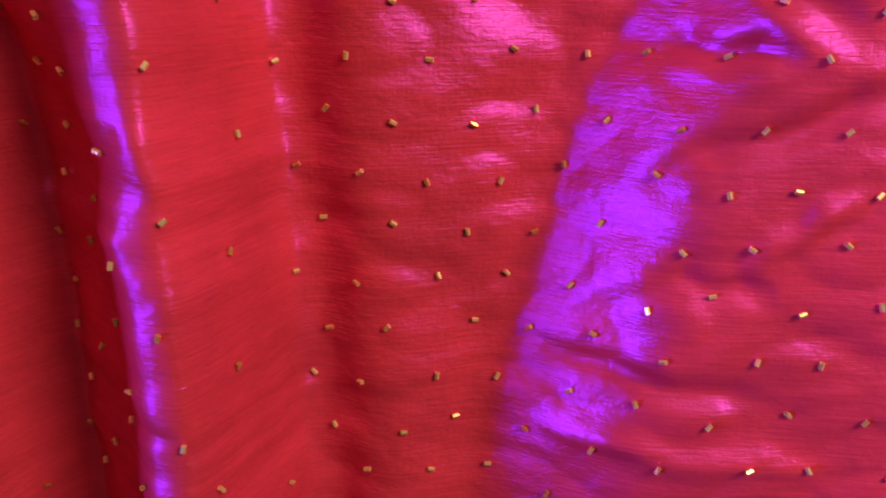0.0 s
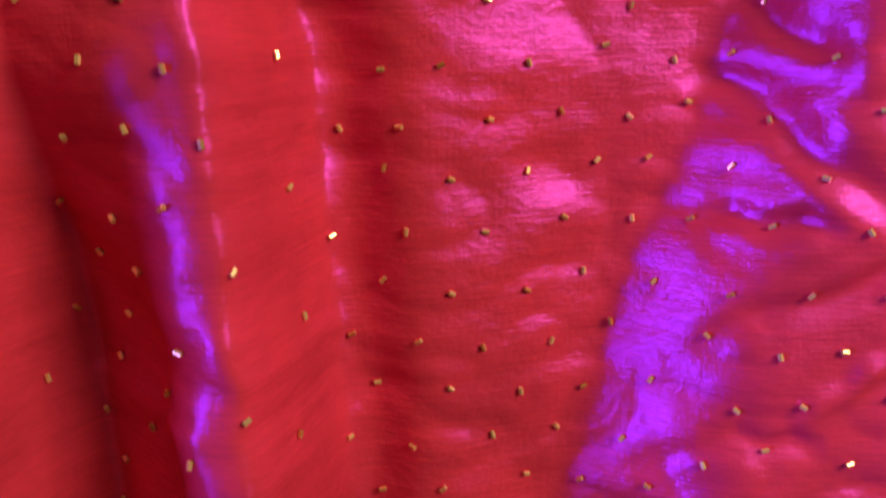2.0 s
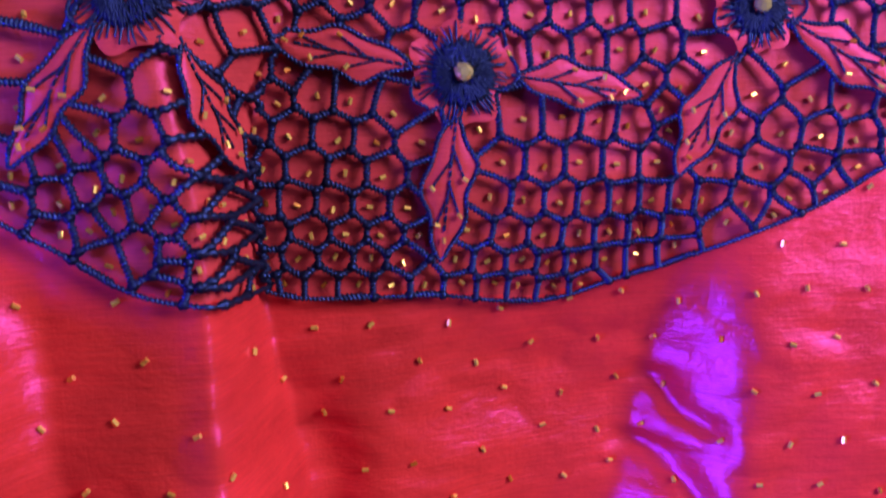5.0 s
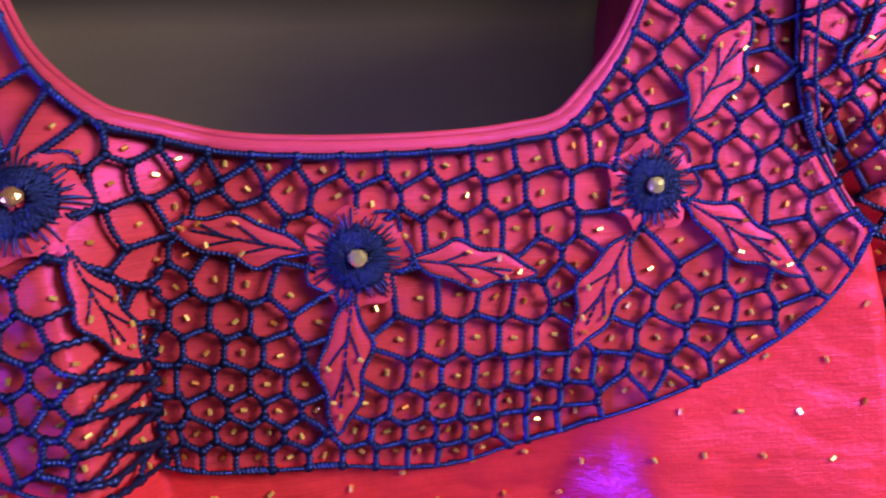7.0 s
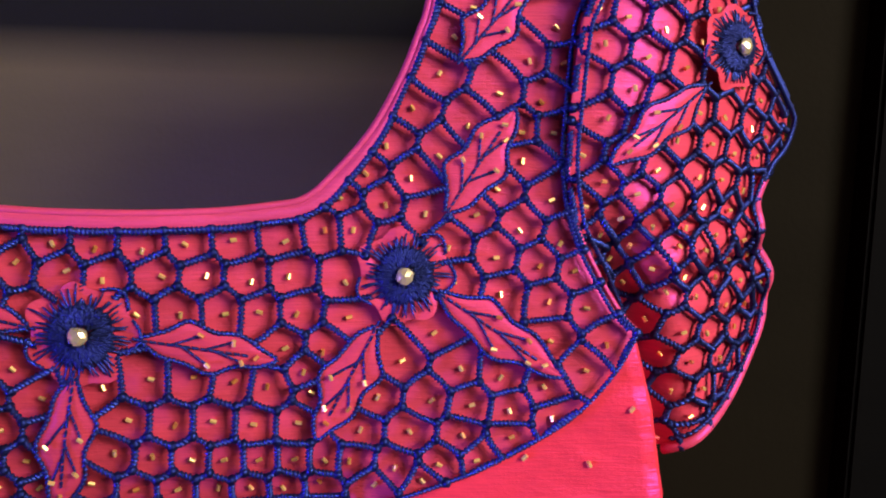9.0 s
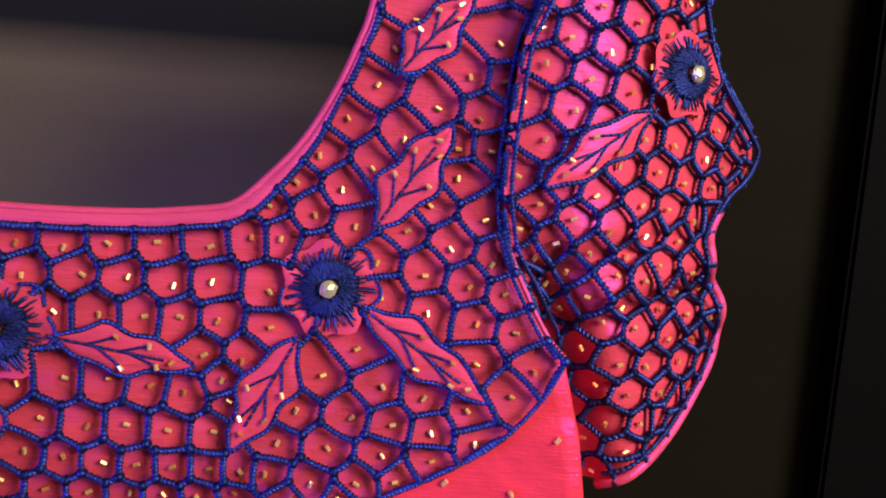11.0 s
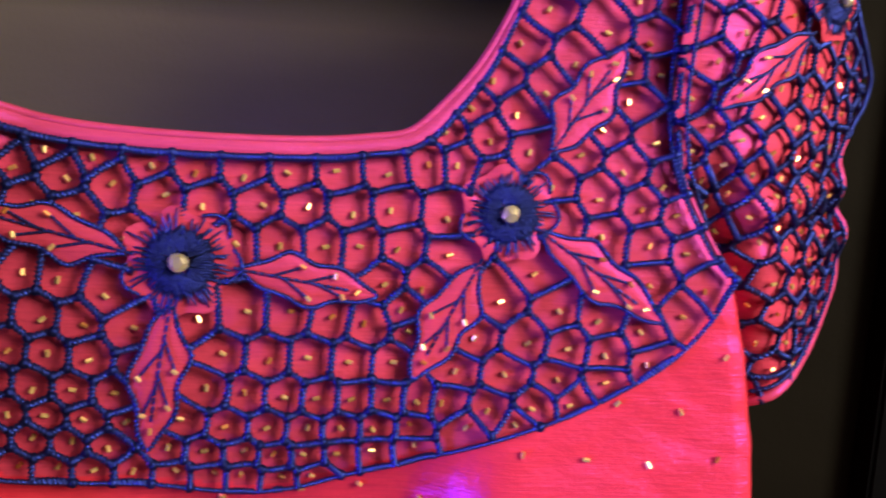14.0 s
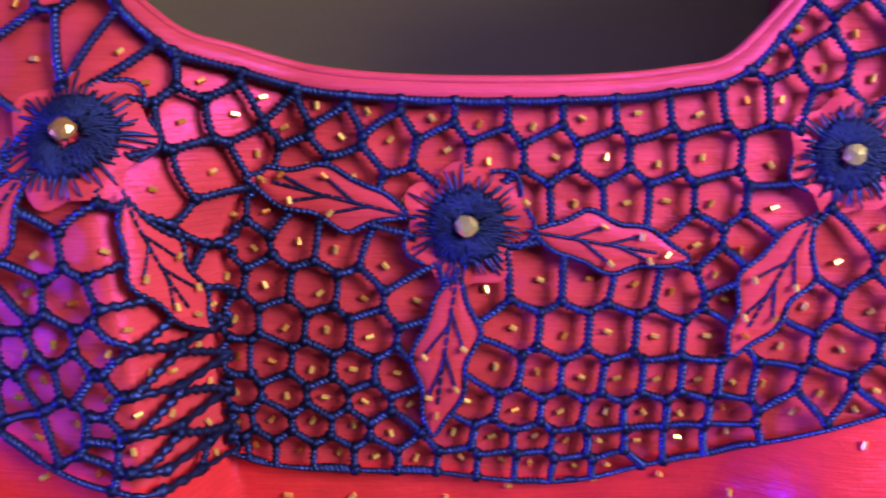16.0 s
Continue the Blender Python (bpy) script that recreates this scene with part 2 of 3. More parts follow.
# creases: start, end, depth, half width
CREASES = [
    (0.060, -0.1700, 0.0850, -0.1705, 0.0036, 0.0035), (0.068, -0.1370, 0.1010, -0.1660, 0.0040, 0.0060),
    (0.0665, -0.1500, 0.104, -0.1735, -0.0016, 0.0055), (0.0640, -0.2010, 0.1150, -0.1810, 0.0036, 0.0045),
    (0.0580, -0.1320, 0.0870, -0.1340, 0.0026, 0.0040), (0.0660, -0.1060, 0.0870, -0.1270, 0.0035, 0.0045),
    (0.0620, -0.2330, 0.0860, -0.2350, 0.0032, 0.0040), (0.0850, -0.2250, 0.1050, -0.2100, -0.0028, 0.0040),
    (-0.1300, -0.1600, -0.0720, -0.2050, 0.0036, 0.0090),
    (-0.0400, -0.2200, 0.0000, -0.2380, 0.0014, 0.0050), (0.0050, -0.0900, 0.0350, -0.1020, 0.0012, 0.0060),
    (0.0000, -0.1500, 0.0300, -0.1660, 0.0010, 0.0060), (0.0400, -0.2620, 0.0900, -0.2680, 0.0030, 0.0040),
    (0.0400, -0.2850, 0.1000, -0.2880, -0.0030, 0.0045), (0.0900, -0.2450, 0.1500, -0.2600, 0.0018, 0.0050),
]


def soft_noise(u, v, scale, seed):
    return noise.noise(Vector((u * scale, v * scale, seed)))


class Field:
    """Heights of a cloth on an even grid, read between its places."""

    def __init__(self, heights, u0, v0, step):
        self.h, self.u0, self.v0, self.step = heights.tolist(), u0, v0, step
        self.rows, self.cols = heights.shape

    def __call__(self, u, v):
        x = min(max((u - self.u0) / self.step, 0), self.cols - 1.001)
        z = min(max((v - self.v0) / self.step, 0), self.rows - 1.001)
        i, j = int(x), int(z)
        x, z = x - i, z - j
        a, b = self.h[j], self.h[j + 1]
        return (a[i] * (1 - x) + a[i + 1] * x) * (1 - z) + (b[i] * (1 - x) + b[i + 1] * x) * z


def grid_of(u0, u1, v0, v1, step):
    return np.meshgrid(np.arange(u0, u1, step), np.arange(v0, v1, step))


def wrinkle_grid(U, V):
    y = np.zeros_like(U)
    for a, b, c, d, depth, half in CREASES:
        dx, dz = c - a, d - b
        s = ((U - a) * dx + (V - b) * dz) / (dx * dx + dz * dz)
        q = ((U - a) * dz - (V - b) * dx) / math.hypot(dx, dz)
        end = np.clip((s + 0.25) / 0.4, 0, 1) * np.clip((1.25 - s) / 0.4, 0, 1)
        y += depth * end * np.exp(-((q + 0.25 * half * np.sin(s * 9)) / half) ** 2)
    rough = np.empty_like(U)
    for j in range(U.shape[0]):
        for i in range(U.shape[1]):
            u, v = U[j, i], V[j, i]
            pull = soft_noise(u * 0.5 + 0.45 * v, v * 1.2 - u * 0.5, 60, 8.3)
            fold = (1 - abs(soft_noise(u * 0.7 + 0.5 * v, v * 1.2 - u * 0.4, 44, 3.1))) ** 3
            rough[j, i] = 0.0016 * soft_noise(u, v * 0.6 + u * 0.4, 30, 1.7) + 0.0013 * pull + 0.0012 * fold + 0.0003 * soft_noise(u, v * 1.3, 130, 5.5)
    return (y + rough) * np.where(V < -0.075, 1.0, 0.5)


U, V = grid_of(-0.24, 0.26, -0.37, 0.16, 0.001)
creased = wrinkle_grid(U, V)
bodice_y = Field(drape(U, V) + creased, -0.24, -0.37, 0.001)
U2, V2 = grid_of(-0.24, 0.26, -0.37, 0.16, 0.0005)
plain_y = Field(drape(U2, V2), -0.24, -0.37, 0.0005)
sleeve_y = Field(sleeve_drape(U2, V2), -0.24, -0.37, 0.0005)


def on(surface, u, v, lift=0.0):
    """A place on a cloth, lifted along its normal."""
    e = 0.0008
    y = surface(u, v)
    n = np.array((-(surface(u + e, v) - surface(u - e, v)) / (2 * e), 1.0, -(surface(u, v + e) - surface(u, v - e)) / (2 * e)))
    n = -n / np.linalg.norm(n)
    return np.array((u, y, Z0 + v)) + lift * n


def facing(surface, u, v):
    e = 0.002
    return Vector(((surface(u + e, v) - surface(u - e, v)) / (2 * e), -1.0, (surface(u, v + e) - surface(u, v - e)) / (2 * e))).normalized()


NECK = smooth_curve([(-0.112, 0.150), (-0.104, 0.100), (-0.092, 0.068), (-0.0717, 0.0482), (-0.0566, 0.0430), (-0.0383, 0.0386), (-0.0176, 0.0366),
                     (0.0105, 0.0361), (0.0359, 0.0369), (0.0530, 0.0388), (0.0645, 0.0414), (0.0744, 0.0505), (0.0846, 0.0630), (0.0931, 0.0790),
                     (0.0985, 0.0932), (0.1018, 0.1050), (0.110, 0.150)], 0.001)
SEAM = smooth_curve([(0.168, 0.150), (0.1580, 0.125), (0.1512, 0.1054), (0.1478, 0.0947), (0.1458, 0.0700), (0.1454, 0.0522), (0.1486, 0.0345), (0.1553, 0.0204),
                     (0.1629, 0.0080), (0.1692, 0.0015)], 0.001)
HEMLINE = smooth_curve([(0.1692, 0.0015), (0.1620, -0.0121), (0.1481, -0.0273), (0.1246, -0.0417), (0.1069, -0.0492), (0.0860, -0.0570), (0.0665, -0.0628),
                        (0.0487, -0.0668), (0.0343, -0.0709), (0.0216, -0.0718), (0.0092, -0.0702), (-0.0089, -0.0667), (-0.0272, -0.0658), (-0.0490, -0.0648),
                        (-0.0600, -0.0622), (-0.0700, -0.0585), (-0.0842, -0.0555), (-0.0953, -0.0504), (-0.1093, -0.0409), (-0.1228, -0.0329), (-0.150, -0.012), (-0.168, 0.002)], 0.001)


def inset(curve, distance):
    """The curve moved sideways, to the left of its run."""
    t = np.gradient(curve, axis=0)
    t /= np.linalg.norm(t, axis=1)[:, None]
    return curve + distance * np.c_[-t[:, 1], t[:, 0]]


def strip_width(curve):
    return 0.0025 + 0.0026 * np.clip((0.075 - curve[:, 1]) / 0.03, 0, 1)


NET_TOP = inset(NECK, -strip_width(NECK)[:, None])
YOKE = np.vstack([NET_TOP[NET_TOP[:, 1] < 0.149][::4], SEAM[::4], HEMLINE[::4], [(-0.168, 0.002), (-0.148, 0.05), (-0.152, 0.105), (-0.168, 0.149)]])
SLEEVE_OUT = smooth_curve([(0.200, 0.150), (0.2060, 0.125), (0.2105, 0.1094), (0.2180, 0.0959), (0.2310, 0.0839), (0.2430, 0.0724), (0.2380, 0.0600), (0.2246, 0.0487), (0.2224, 0.0327),
                           (0.2310, 0.0140), (0.2300, -0.0032), (0.2152, -0.0264), (0.1999, -0.0395), (0.1900, -0.0462)], 0.001)
SLEEVE = np.vstack([SEAM[::4], [(0.172, -0.01), (0.178, -0.03), (0.184, -0.046)], SLEEVE_OUT[::-4]])


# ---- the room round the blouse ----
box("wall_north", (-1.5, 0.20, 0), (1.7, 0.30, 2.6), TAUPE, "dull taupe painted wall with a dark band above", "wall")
box("wall_south", (-1.5, -2.3, 0), (1.7, -2.2, 2.6), PLASTER, "plain plastered wall closing the room", "wall")
box("wall_west", (-1.6, -2.3, 0), (-1.5, 0.30, 2.6), PLASTER, "plain plastered wall closing the room", "wall")
box("wall_east", (1.7, -2.3, 0), (1.8, 0.30, 2.6), PLASTER, "plain plastered wall closing the room", "wall")
box("floor", (-1.6, -2.3, -0.1), (1.8, 0.30, 0), PLASTER, "plain grey floor of the room", "floor")
box("ceiling", (-1.6, -2.3, 2.6), (1.8, 0.30, 2.7), PLASTER, "plain plastered ceiling of the room", "ceiling")
box("brown_panel", (0.150, 0.185, 0.0), (0.36, 0.196, 2.4), BROWN, "dark brown cloth panel hanging flat on the wall", "panel", "object")
# added black sheet in place of a shadow on the background
box("black_panel", (0.330, 0.165, 0.0), (1.4, 0.195, 2.4), SHADOW_BLACK, "black sheet standing in for a shadow on the background", "panel", "object")

# ---- the blouse ----
blouse = tagged(new("blouse"), "red shot-silk blouse with blue honeycomb cutwork yoke and gold beads", "blouse")


def side_edge(v):
    return float(np.interp(v, (-0.36, -0.25, -0.172, -0.11, -0.0514, -0.0231, 0.0015), (0.190, 0.188, 0.186, 0.184, 0.1811, 0.1763, 0.1692)))


def seam_edge(v):
    return float(np.interp(v, SEAM[::-1, 1], SEAM[::-1, 0])) if v > 0.0015 else side_edge(v)


def bodice_mesh():
    """The cloth of the bodice, its sides turned back and the neck cut out."""
    vs = np.arange(-0.360, 0.1505, 0.0016)
    cols, turn = 320, 12
    verts, faces, keep = [], [], []
    for v in vs:
        right, left = seam_edge(v), -0.236
        for i in range(cols + turn):
            if i < cols:
                u = left + (right - left) * i / (cols - 1)
                y = bodice_y(u, v)
                near = min(1, (cols - 1 - i) / 4)
                verts.append((u, y + 0.0015 * (1 - near), Z0 + v))
            else:
                k = i - cols + 1
                y = bodice_y(right, v) + 0.0015
                verts.append((right - 0.025 * (k / turn) ** 2, y + (0.1842 - y) * (k / turn) ** 1.3, Z0 + v))
    neck = NECK[np.argsort(NECK[:, 0])]
    n = cols + turn
    for r in range(len(vs) - 1):
        for i in range(n - 1):
            a = r * n + i
            mid_u = (verts[a][0] + verts[a + n + 1][0]) / 2
            mid_v = vs[r] + 0.0008
            if -0.112 < mid_u < 0.110 and mid_v > np.interp(mid_u, neck[:, 0], neck[:, 1]) - 0.0004:
                continue
            faces.append((a, a + 1, a + n + 1, a + n))
    mesh = mesh_of("bodice", verts, faces, SILK)
    # the cloth behind the net is a duller weave
    mesh.materials.append(GROUND_SILK)
    hem = HEMLINE[np.argsort(HEMLINE[:, 0])]
    for face in mesh.polygons:
        u, v = face.center.x, face.center.z - Z0
        if v > np.interp(u, hem[:, 0], hem[:, 1]):
            face.material_index = 1
    return mesh


bodice = part("bodice", bodice_mesh(), blouse, "crumpled red shot silk with a violet sheen")
thick = bodice.modifiers.new("thickness", "SOLIDIFY")
thick.thickness, thick.offset = 0.0006, -1


def sleeve_mesh():
    vs = np.arange(-0.0462, 0.1505, 0.0014)
    cols, turn = 70, 12
    out = SLEEVE_OUT[np.argsort(SLEEVE_OUT[:, 1])]
    verts, faces = [], []
    for v in vs:
        left = seam_edge(v) - (0.0 if v > 0.0015 else min(0.010, (0.0015 - v)))
        right = max(float(np.interp(v, out[:, 1], out[:, 0])), left + 0.004)
        for i in range(cols + turn):
            if i < cols:
                u = left + (right - left) * i / (cols - 1)
                verts.append((u, sleeve_y(u, v) + 0.0008, Z0 + v))
            else:
                k = i - cols + 1
                y = sleeve_y(right, v)
                verts.append((right - 0.035 * (k / turn) ** 2, y + (0.1842 - y) * (k / turn) ** 1.3, Z0 + v))
    n = cols + turn
    for r in range(len(vs) - 1):
        for i in range(n - 1):
            a = r * n + i
            faces.append((a, a + 1, a + n + 1, a + n))
    return mesh_of("sleeve", verts, faces, GROUND_SILK)


sleeve = part("sleeve", sleeve_mesh(), blouse, "puffed red silk sleeve lining under the cutwork")

# ---- piping ----
bag = Bag()
neck_line = NECK[NECK[:, 1] < 0.15]
bag.tube([on(plain_y, u, v, 0.0022) for u, v in neck_line[::2]], 0.0013, 8)
part("neck_piping", bag.mesh("neck_piping", PIPING), blouse, "rolled red silk neck piping")
band = Bag()
inner, outer = inset(neck_line, -strip_width(neck_line)[:, None] + 0.0002)[::2], inset(neck_line, -0.0008)[::2]
for i, (a, b) in enumerate(zip(outer, inner)):
    for k in range(5):
        q = a + (b - a) * k / 4
        band.v.append(on(plain_y, q[0], q[1], 0.0034 + 0.0008 * math.sin(math.pi * k / 4)))
    if i:
        for k in range(4):
            j = (i - 1) * 5 + k
            band.f.append((j, j + 1, j + 6, j + 5))
part("neck_facing", band.mesh("neck_facing", PIPING), blouse, "flat red silk strip along the neck")
bag = Bag()
hem = SLEEVE_OUT[SLEEVE_OUT[:, 1] < 0.050]
bag.tube([on(sleeve_y, u - 0.0005, v, 0.0016) for u, v in hem[::2]], 0.0019, 8)
part("sleeve_piping", bag.mesh("sleeve_piping", PIPING), blouse, "red silk piping along the sleeve hem")
bag = Bag()
bag.tube([on(plain_y, u + 0.0006, v, 0.0026) for u, v in SEAM[::2]], 0.0008, 8)
part("armhole_piping", bag.mesh("armhole_piping", PIPING), blouse, "red silk piping in the armhole seam")

# ---- leaves and flowers ----
bead_bag = Bag()
for ring, (r, x) in enumerate(((0.00095, -0.0013), (0.00095, 0.0013), (0.00045, 0.0013), (0.00045, -0.0013))):
    for j in range(6):
        bead_bag.v.append((x, r * math.cos(j * math.pi / 3), r * math.sin(j * math.pi / 3)))
for ring in range(4):
    for j in range(6):
        a, b = ring * 6, (ring + 1) % 4 * 6
        bead_bag.f.append((a + j, b + j, b + (j + 1) % 6, a + (j + 1) % 6))
BEAD = bead_bag.mesh("bead", GOLD, False)


def bead(surface, u, v, lift, parent, turn=None, size=1.0):
    p = on(surface, u, v, lift)
    q = facing(surface, u, v).to_track_quat("Z", "Y")
    angle = random.uniform(0, math.pi) if turn is None else turn
    tip = random.uniform(-0.35, 0.35)
    ob = part("bead", BEAD, parent)
    ob.matrix_basis = Matrix.Translation(Vector(p)) @ q.to_matrix().to_4x4() @ Matrix.Rotation(angle, 4, "Z") @ Matrix.Rotation(tip, 4, "Y") @ Matrix.Rotation(random.uniform(0, 1), 4, "X") @ Matrix.Scale(size, 4)
    return ob


HOLES = []      # outlines that the net leaves free
STITCH = 0.00026


def cord(bag, surface, points, radius, lift, ribbed=0.27):
    bag.tube([on(surface, u, v, lift) for u, v in points], radius, 6, ribbed, 0.5)


def resample(p, q, step):
    n = max(2, int(np.hypot(*(np.array(q) - p)) / step))
    return [np.array(p) + (np.array(q) - np.array(p)) * i / n for i in range(n + 1)]


def leaf(u0, v0, u1, v1, half, surface=plain_y):
    """A lobed silk leaf edged with cord, with stitched veins that end in beads."""
    base, tip = np.array((u0, v0)), np.array((u1, v1))
    axis = tip - base
    length = np.hypot(*axis)
    along, across = axis / length, np.array((-axis[1], axis[0])) / length

    def width(s, side):
        body = min(1, s / 0.30) ** 0.8 * min(1, max(0, (1 - s) / 0.42)) ** 0.7
        lobes = 1 + 0.18 * math.cos(2 * math.pi * (s * 2.4 + 0.22 * side))
        return half * 0.96 * max(0.10 * (1 - s), body * lobes)

    n, m = 36, 5
    bag, left, right = Bag(), [], []
    for i in range(n + 1):
        s = i / n
        a, b = width(s, 1), width(s, -1)
        for k in range(2 * m + 1):
            w = (k - m) / m
            off = w * (a if w > 0 else b)
            q = base + along * length * s + across * off
            puff = 0.0036 + 0.0009 * (1 - w * w) - 0.0004 * math.exp(-(w * 5) ** 2)
            bag.v.append(on(surface, q[0], q[1], puff))
        left.append(base + along * length * s + across * a)
        right.append(base + along * length * s - across * b)
        if i:
            for k in range(2 * m):
                j = (i - 1) * (2 * m + 1) + k
                bag.f.append((j, j + 1, j + 2 * m + 2, j + 2 * m + 1))
    body = part("leaf", bag.mesh("leaf", GROUND_SILK), blouse, "red silk leaf edged and veined in blue thread")
    outline = np.array(left + right[::-1])
    HOLES.append(outline)
    edge = Bag()
    for run in (left, right):
        cord(edge, surface, smooth_curve(run, STITCH)[::1], 0.00072, 0.0040)
    part("edging", edge.mesh("edging", THREAD), body)
    veins = Bag()
    mid = [base + along * length * s for s in np.linspace(-0.05, 0.84, 60)]
    for i in range(0, 56, 4):
        cord(veins, surface, smooth_curve(mid[i:i + 4], STITCH), 0.00045, 0.0046, 0.1)
    ends = [mid[-1]]
    for s, side in ((0.22, 1), (0.30, -1), (0.46, 1), (0.54, -1)):
        p = base + along * length * s
        q = p + along * length * 0.20 + across * side * width(min(s + 0.2, 0.9), side) * 0.62
        run = resample(p, q, 0.0020)
        for a, b in zip(run, run[1:]):
            cord(veins, surface, resample(a, a + (b - a) * 0.85, STITCH), 0.00042, 0.0047, 0.1)
        ends.append(q)
    part("vein_stitching", veins.mesh("vein_stitching", NAVY), body)
    for q in ends:
        bead(surface, q[0], q[1], 0.0058, body, None, 0.72)
    return body


def flower(u, v, radius, surface=plain_y):
    """A scalloped silk disc with long blue stitches, a thick tufted middle and a faceted stone."""
    rim = lambda a: radius * (0.98 + 0.08 * math.cos(7 * a + 0.4) + 0.04 * math.sin(3 * a))
    disc = Bag()
    rings, spokes = 7, 56
    for i in range(rings + 1):
        for j in range(spokes):
            a = 2 * math.pi * j / spokes
            r = rim(a) * max(i, 0.05) / rings
            disc.v.append(on(surface, u + r * math.cos(a), v + r * math.sin(a), 0.0036 + 0.0006 * math.sin(5 * a + i)))
    for i in range(rings):
        for j in range(spokes):
            k = (j + 1) % spokes
            disc.f.append((i * spokes + j, i * spokes + k, (i + 1) * spokes + k, (i + 1) * spokes + j))
    body = part("flower", disc.mesh("flower", GROUND_SILK), blouse, "blue thread flower on red silk with a stone in its middle")
    HOLES.append(np.array([(u + 0.84 * rim(a) * math.cos(a), v + 0.84 * rim(a) * math.sin(a)) for a in np.linspace(0, 2 * math.pi, 40, False)]))
    long = Bag()
    for j in range(52):
        a = 2 * math.pi * (j + random.uniform(-0.45, 0.45)) / 52
        r0, r1 = radius * 0.50, rim(a) * random.uniform(0.74, 1.0)
        pts = []
        for k in range(7):
            s = k / 6
            r = r0 + (r1 - r0) * s
            b = a + 0.03 * math.sin(3 * s + j)
            pts.append(on(surface, u + r * math.cos(b), v + r * math.sin(b), 0.0043 + 0.0003 * math.sin(math.pi * s)))
        long.tube(pts, 0.00036, 5, 0, 0, True)
    for k in range(7):
        # scalloped ends of the petals
        a0 = (2 * math.pi * k - 0.4 + math.pi) / 7
        arc = [(u + rim(a) * 1.02 * math.cos(a), v + rim(a) * 1.02 * math.sin(a)) for a in np.linspace(a0 + 0.10, a0 + 2 * math.pi / 7 - 0.10, 24)]
        if k % 3 == 0:
            cord(long, surface, smooth_curve(arc, STITCH), 0.00055, 0.0042)
    part("long_stitches", long.mesh("long_stitches", THREAD), body, "glossy blue long stitches")
    tuft = Bag()
    for j in range(1100):
        a = 2 * math.pi * random.random()
        s = random.random() ** 0.7
        r0 = radius * (0.12 + 0.34 * s)
        r1 = r0 + radius * random.uniform(0.12, 0.22)
        lift = 0.0050 + 0.0009 * math.sin(math.pi * min(1, 0.15 + s * 0.8)) + random.uniform(-0.0002, 0.0003)
        b = a + random.uniform(-0.05, 0.05)
        pts = [on(surface, u + r * math.cos(c), v + r * math.sin(c), h) for r, c, h in
               ((r0, a, lift - 0.0010), ((r0 + r1) / 2, (a + b) / 2, lift + 0.0002), (r1, b, lift - 0.0011))]
        tuft.tube(pts, 0.00026, 4, 0, 0, False)
    part("tufted_middle", tuft.mesh("tufted_middle", NAVY), body, "dense navy thread tuft")
    bm = bmesh.new()
    bmesh.ops.create_icosphere(bm, subdivisions=2, radius=0.0030)
    for w in bm.verts:
        w.co *= random.uniform(0.88, 1.06)
        w.co.z *= 0.75
    gem = bpy.data.meshes.new("stone")
    bm.to_mesh(gem)
    gem.materials.append(STONE)
    ob = part("stone", gem, body, "faceted champagne-gold stone")
    ob.matrix_basis = Matrix.Translation(Vector(on(surface, u, v, 0.0072))) @ facing(surface, u, v).to_track_quat("Z", "Y").to_matrix().to_4x4()
    return body


leaf(-0.0139, 0.0028, -0.0571, 0.0130, 0.0065)
leaf(0.0170, -0.0007, 0.0566, -0.0077, 0.0065)
leaf(-0.0015, -0.0116, -0.0081, -0.0550, 0.0072)
leaf(-0.0759, 0.0088, -0.0665, -0.0250, 0.0036)
leaf(0.0870, 0.0023, 0.0687, -0.0333, 0.0078)
leaf(0.1060, 0.0131, 0.1464, -0.0127, 0.0067)
leaf(0.1080, 0.0376, 0.1287, 0.0703, 0.0079)
leaf(0.1113, 0.0845, 0.1319, 0.1095, 0.0070)
leaf(-0.0936, 0.0144, -0.1176, -0.0195, 0.0056)
leaf(0.1878, 0.0797, 0.1577, 0.0546, 0.0062, sleeve_y)
FLOWERS = [(-0.0861, 0.0215, 0.0142, plain_y), (0.0006, 0.0005, 0.0155, plain_y), (0.0953, 0.0181, 0.0148, plain_y), (0.2001, 0.0932, 0.0135, sleeve_y)]
for place in FLOWERS:
    flower(*place)

# ---- the honeycomb net ----
SEEDS = []


def row(u0, v0, u1, v1, count, sag):
    """A row of cells between two places; sag lifts its middle."""
    for i in range(count):
        s = i / (count - 1) if count > 1 else 0.5
        SEEDS.append((u0 + (u1 - u0) * s + random.uniform(-0.0006, 0.0006), v0 + (v1 - v0) * s + 4 * sag * s * (1 - s) + random.uniform(-0.0006, 0.0006)))


row(-0.0629, 0.0369, 0.0705, 0.0342, 11, -0.0082)
row(-0.0581, 0.0281, 0.0741, 0.0160, 11, -0.0026)
row(-0.0525, 0.0196, -0.0282, 0.0137, 3, 0.0000)
row(0.0160, 0.0089, 0.0753, 0.0053, 6, 0.0020)
row(-0.0675, 0.0270, -0.0584, 0.0040, 3, 0.0000)
row(-0.0163, 0.0081, -0.0163, 0.0081, 1, 0.0000)
row(-0.0513, 0.0029, -0.0513, 0.0029, 1, 0.0000)
row(-0.0549, -0.0046, -0.0206, -0.0106, 4, 0.0023)
row(0.0065, -0.0165, 0.0666, -0.0188, 6, 0.0021)
row(0.0594, -0.0035, 0.0701, -0.0034, 2, 0.0000)
row(0.0655, -0.0118, 0.0655, -0.0118, 1, 0.0000)
row(-0.0615, -0.0131, -0.0143, -0.0202, 5, 0.0008)
row(0.0132, -0.0266, 0.0617, -0.0279, 5, -0.0003)
row(-0.0572, -0.0232, -0.0122, -0.0293, 5, -0.0003)
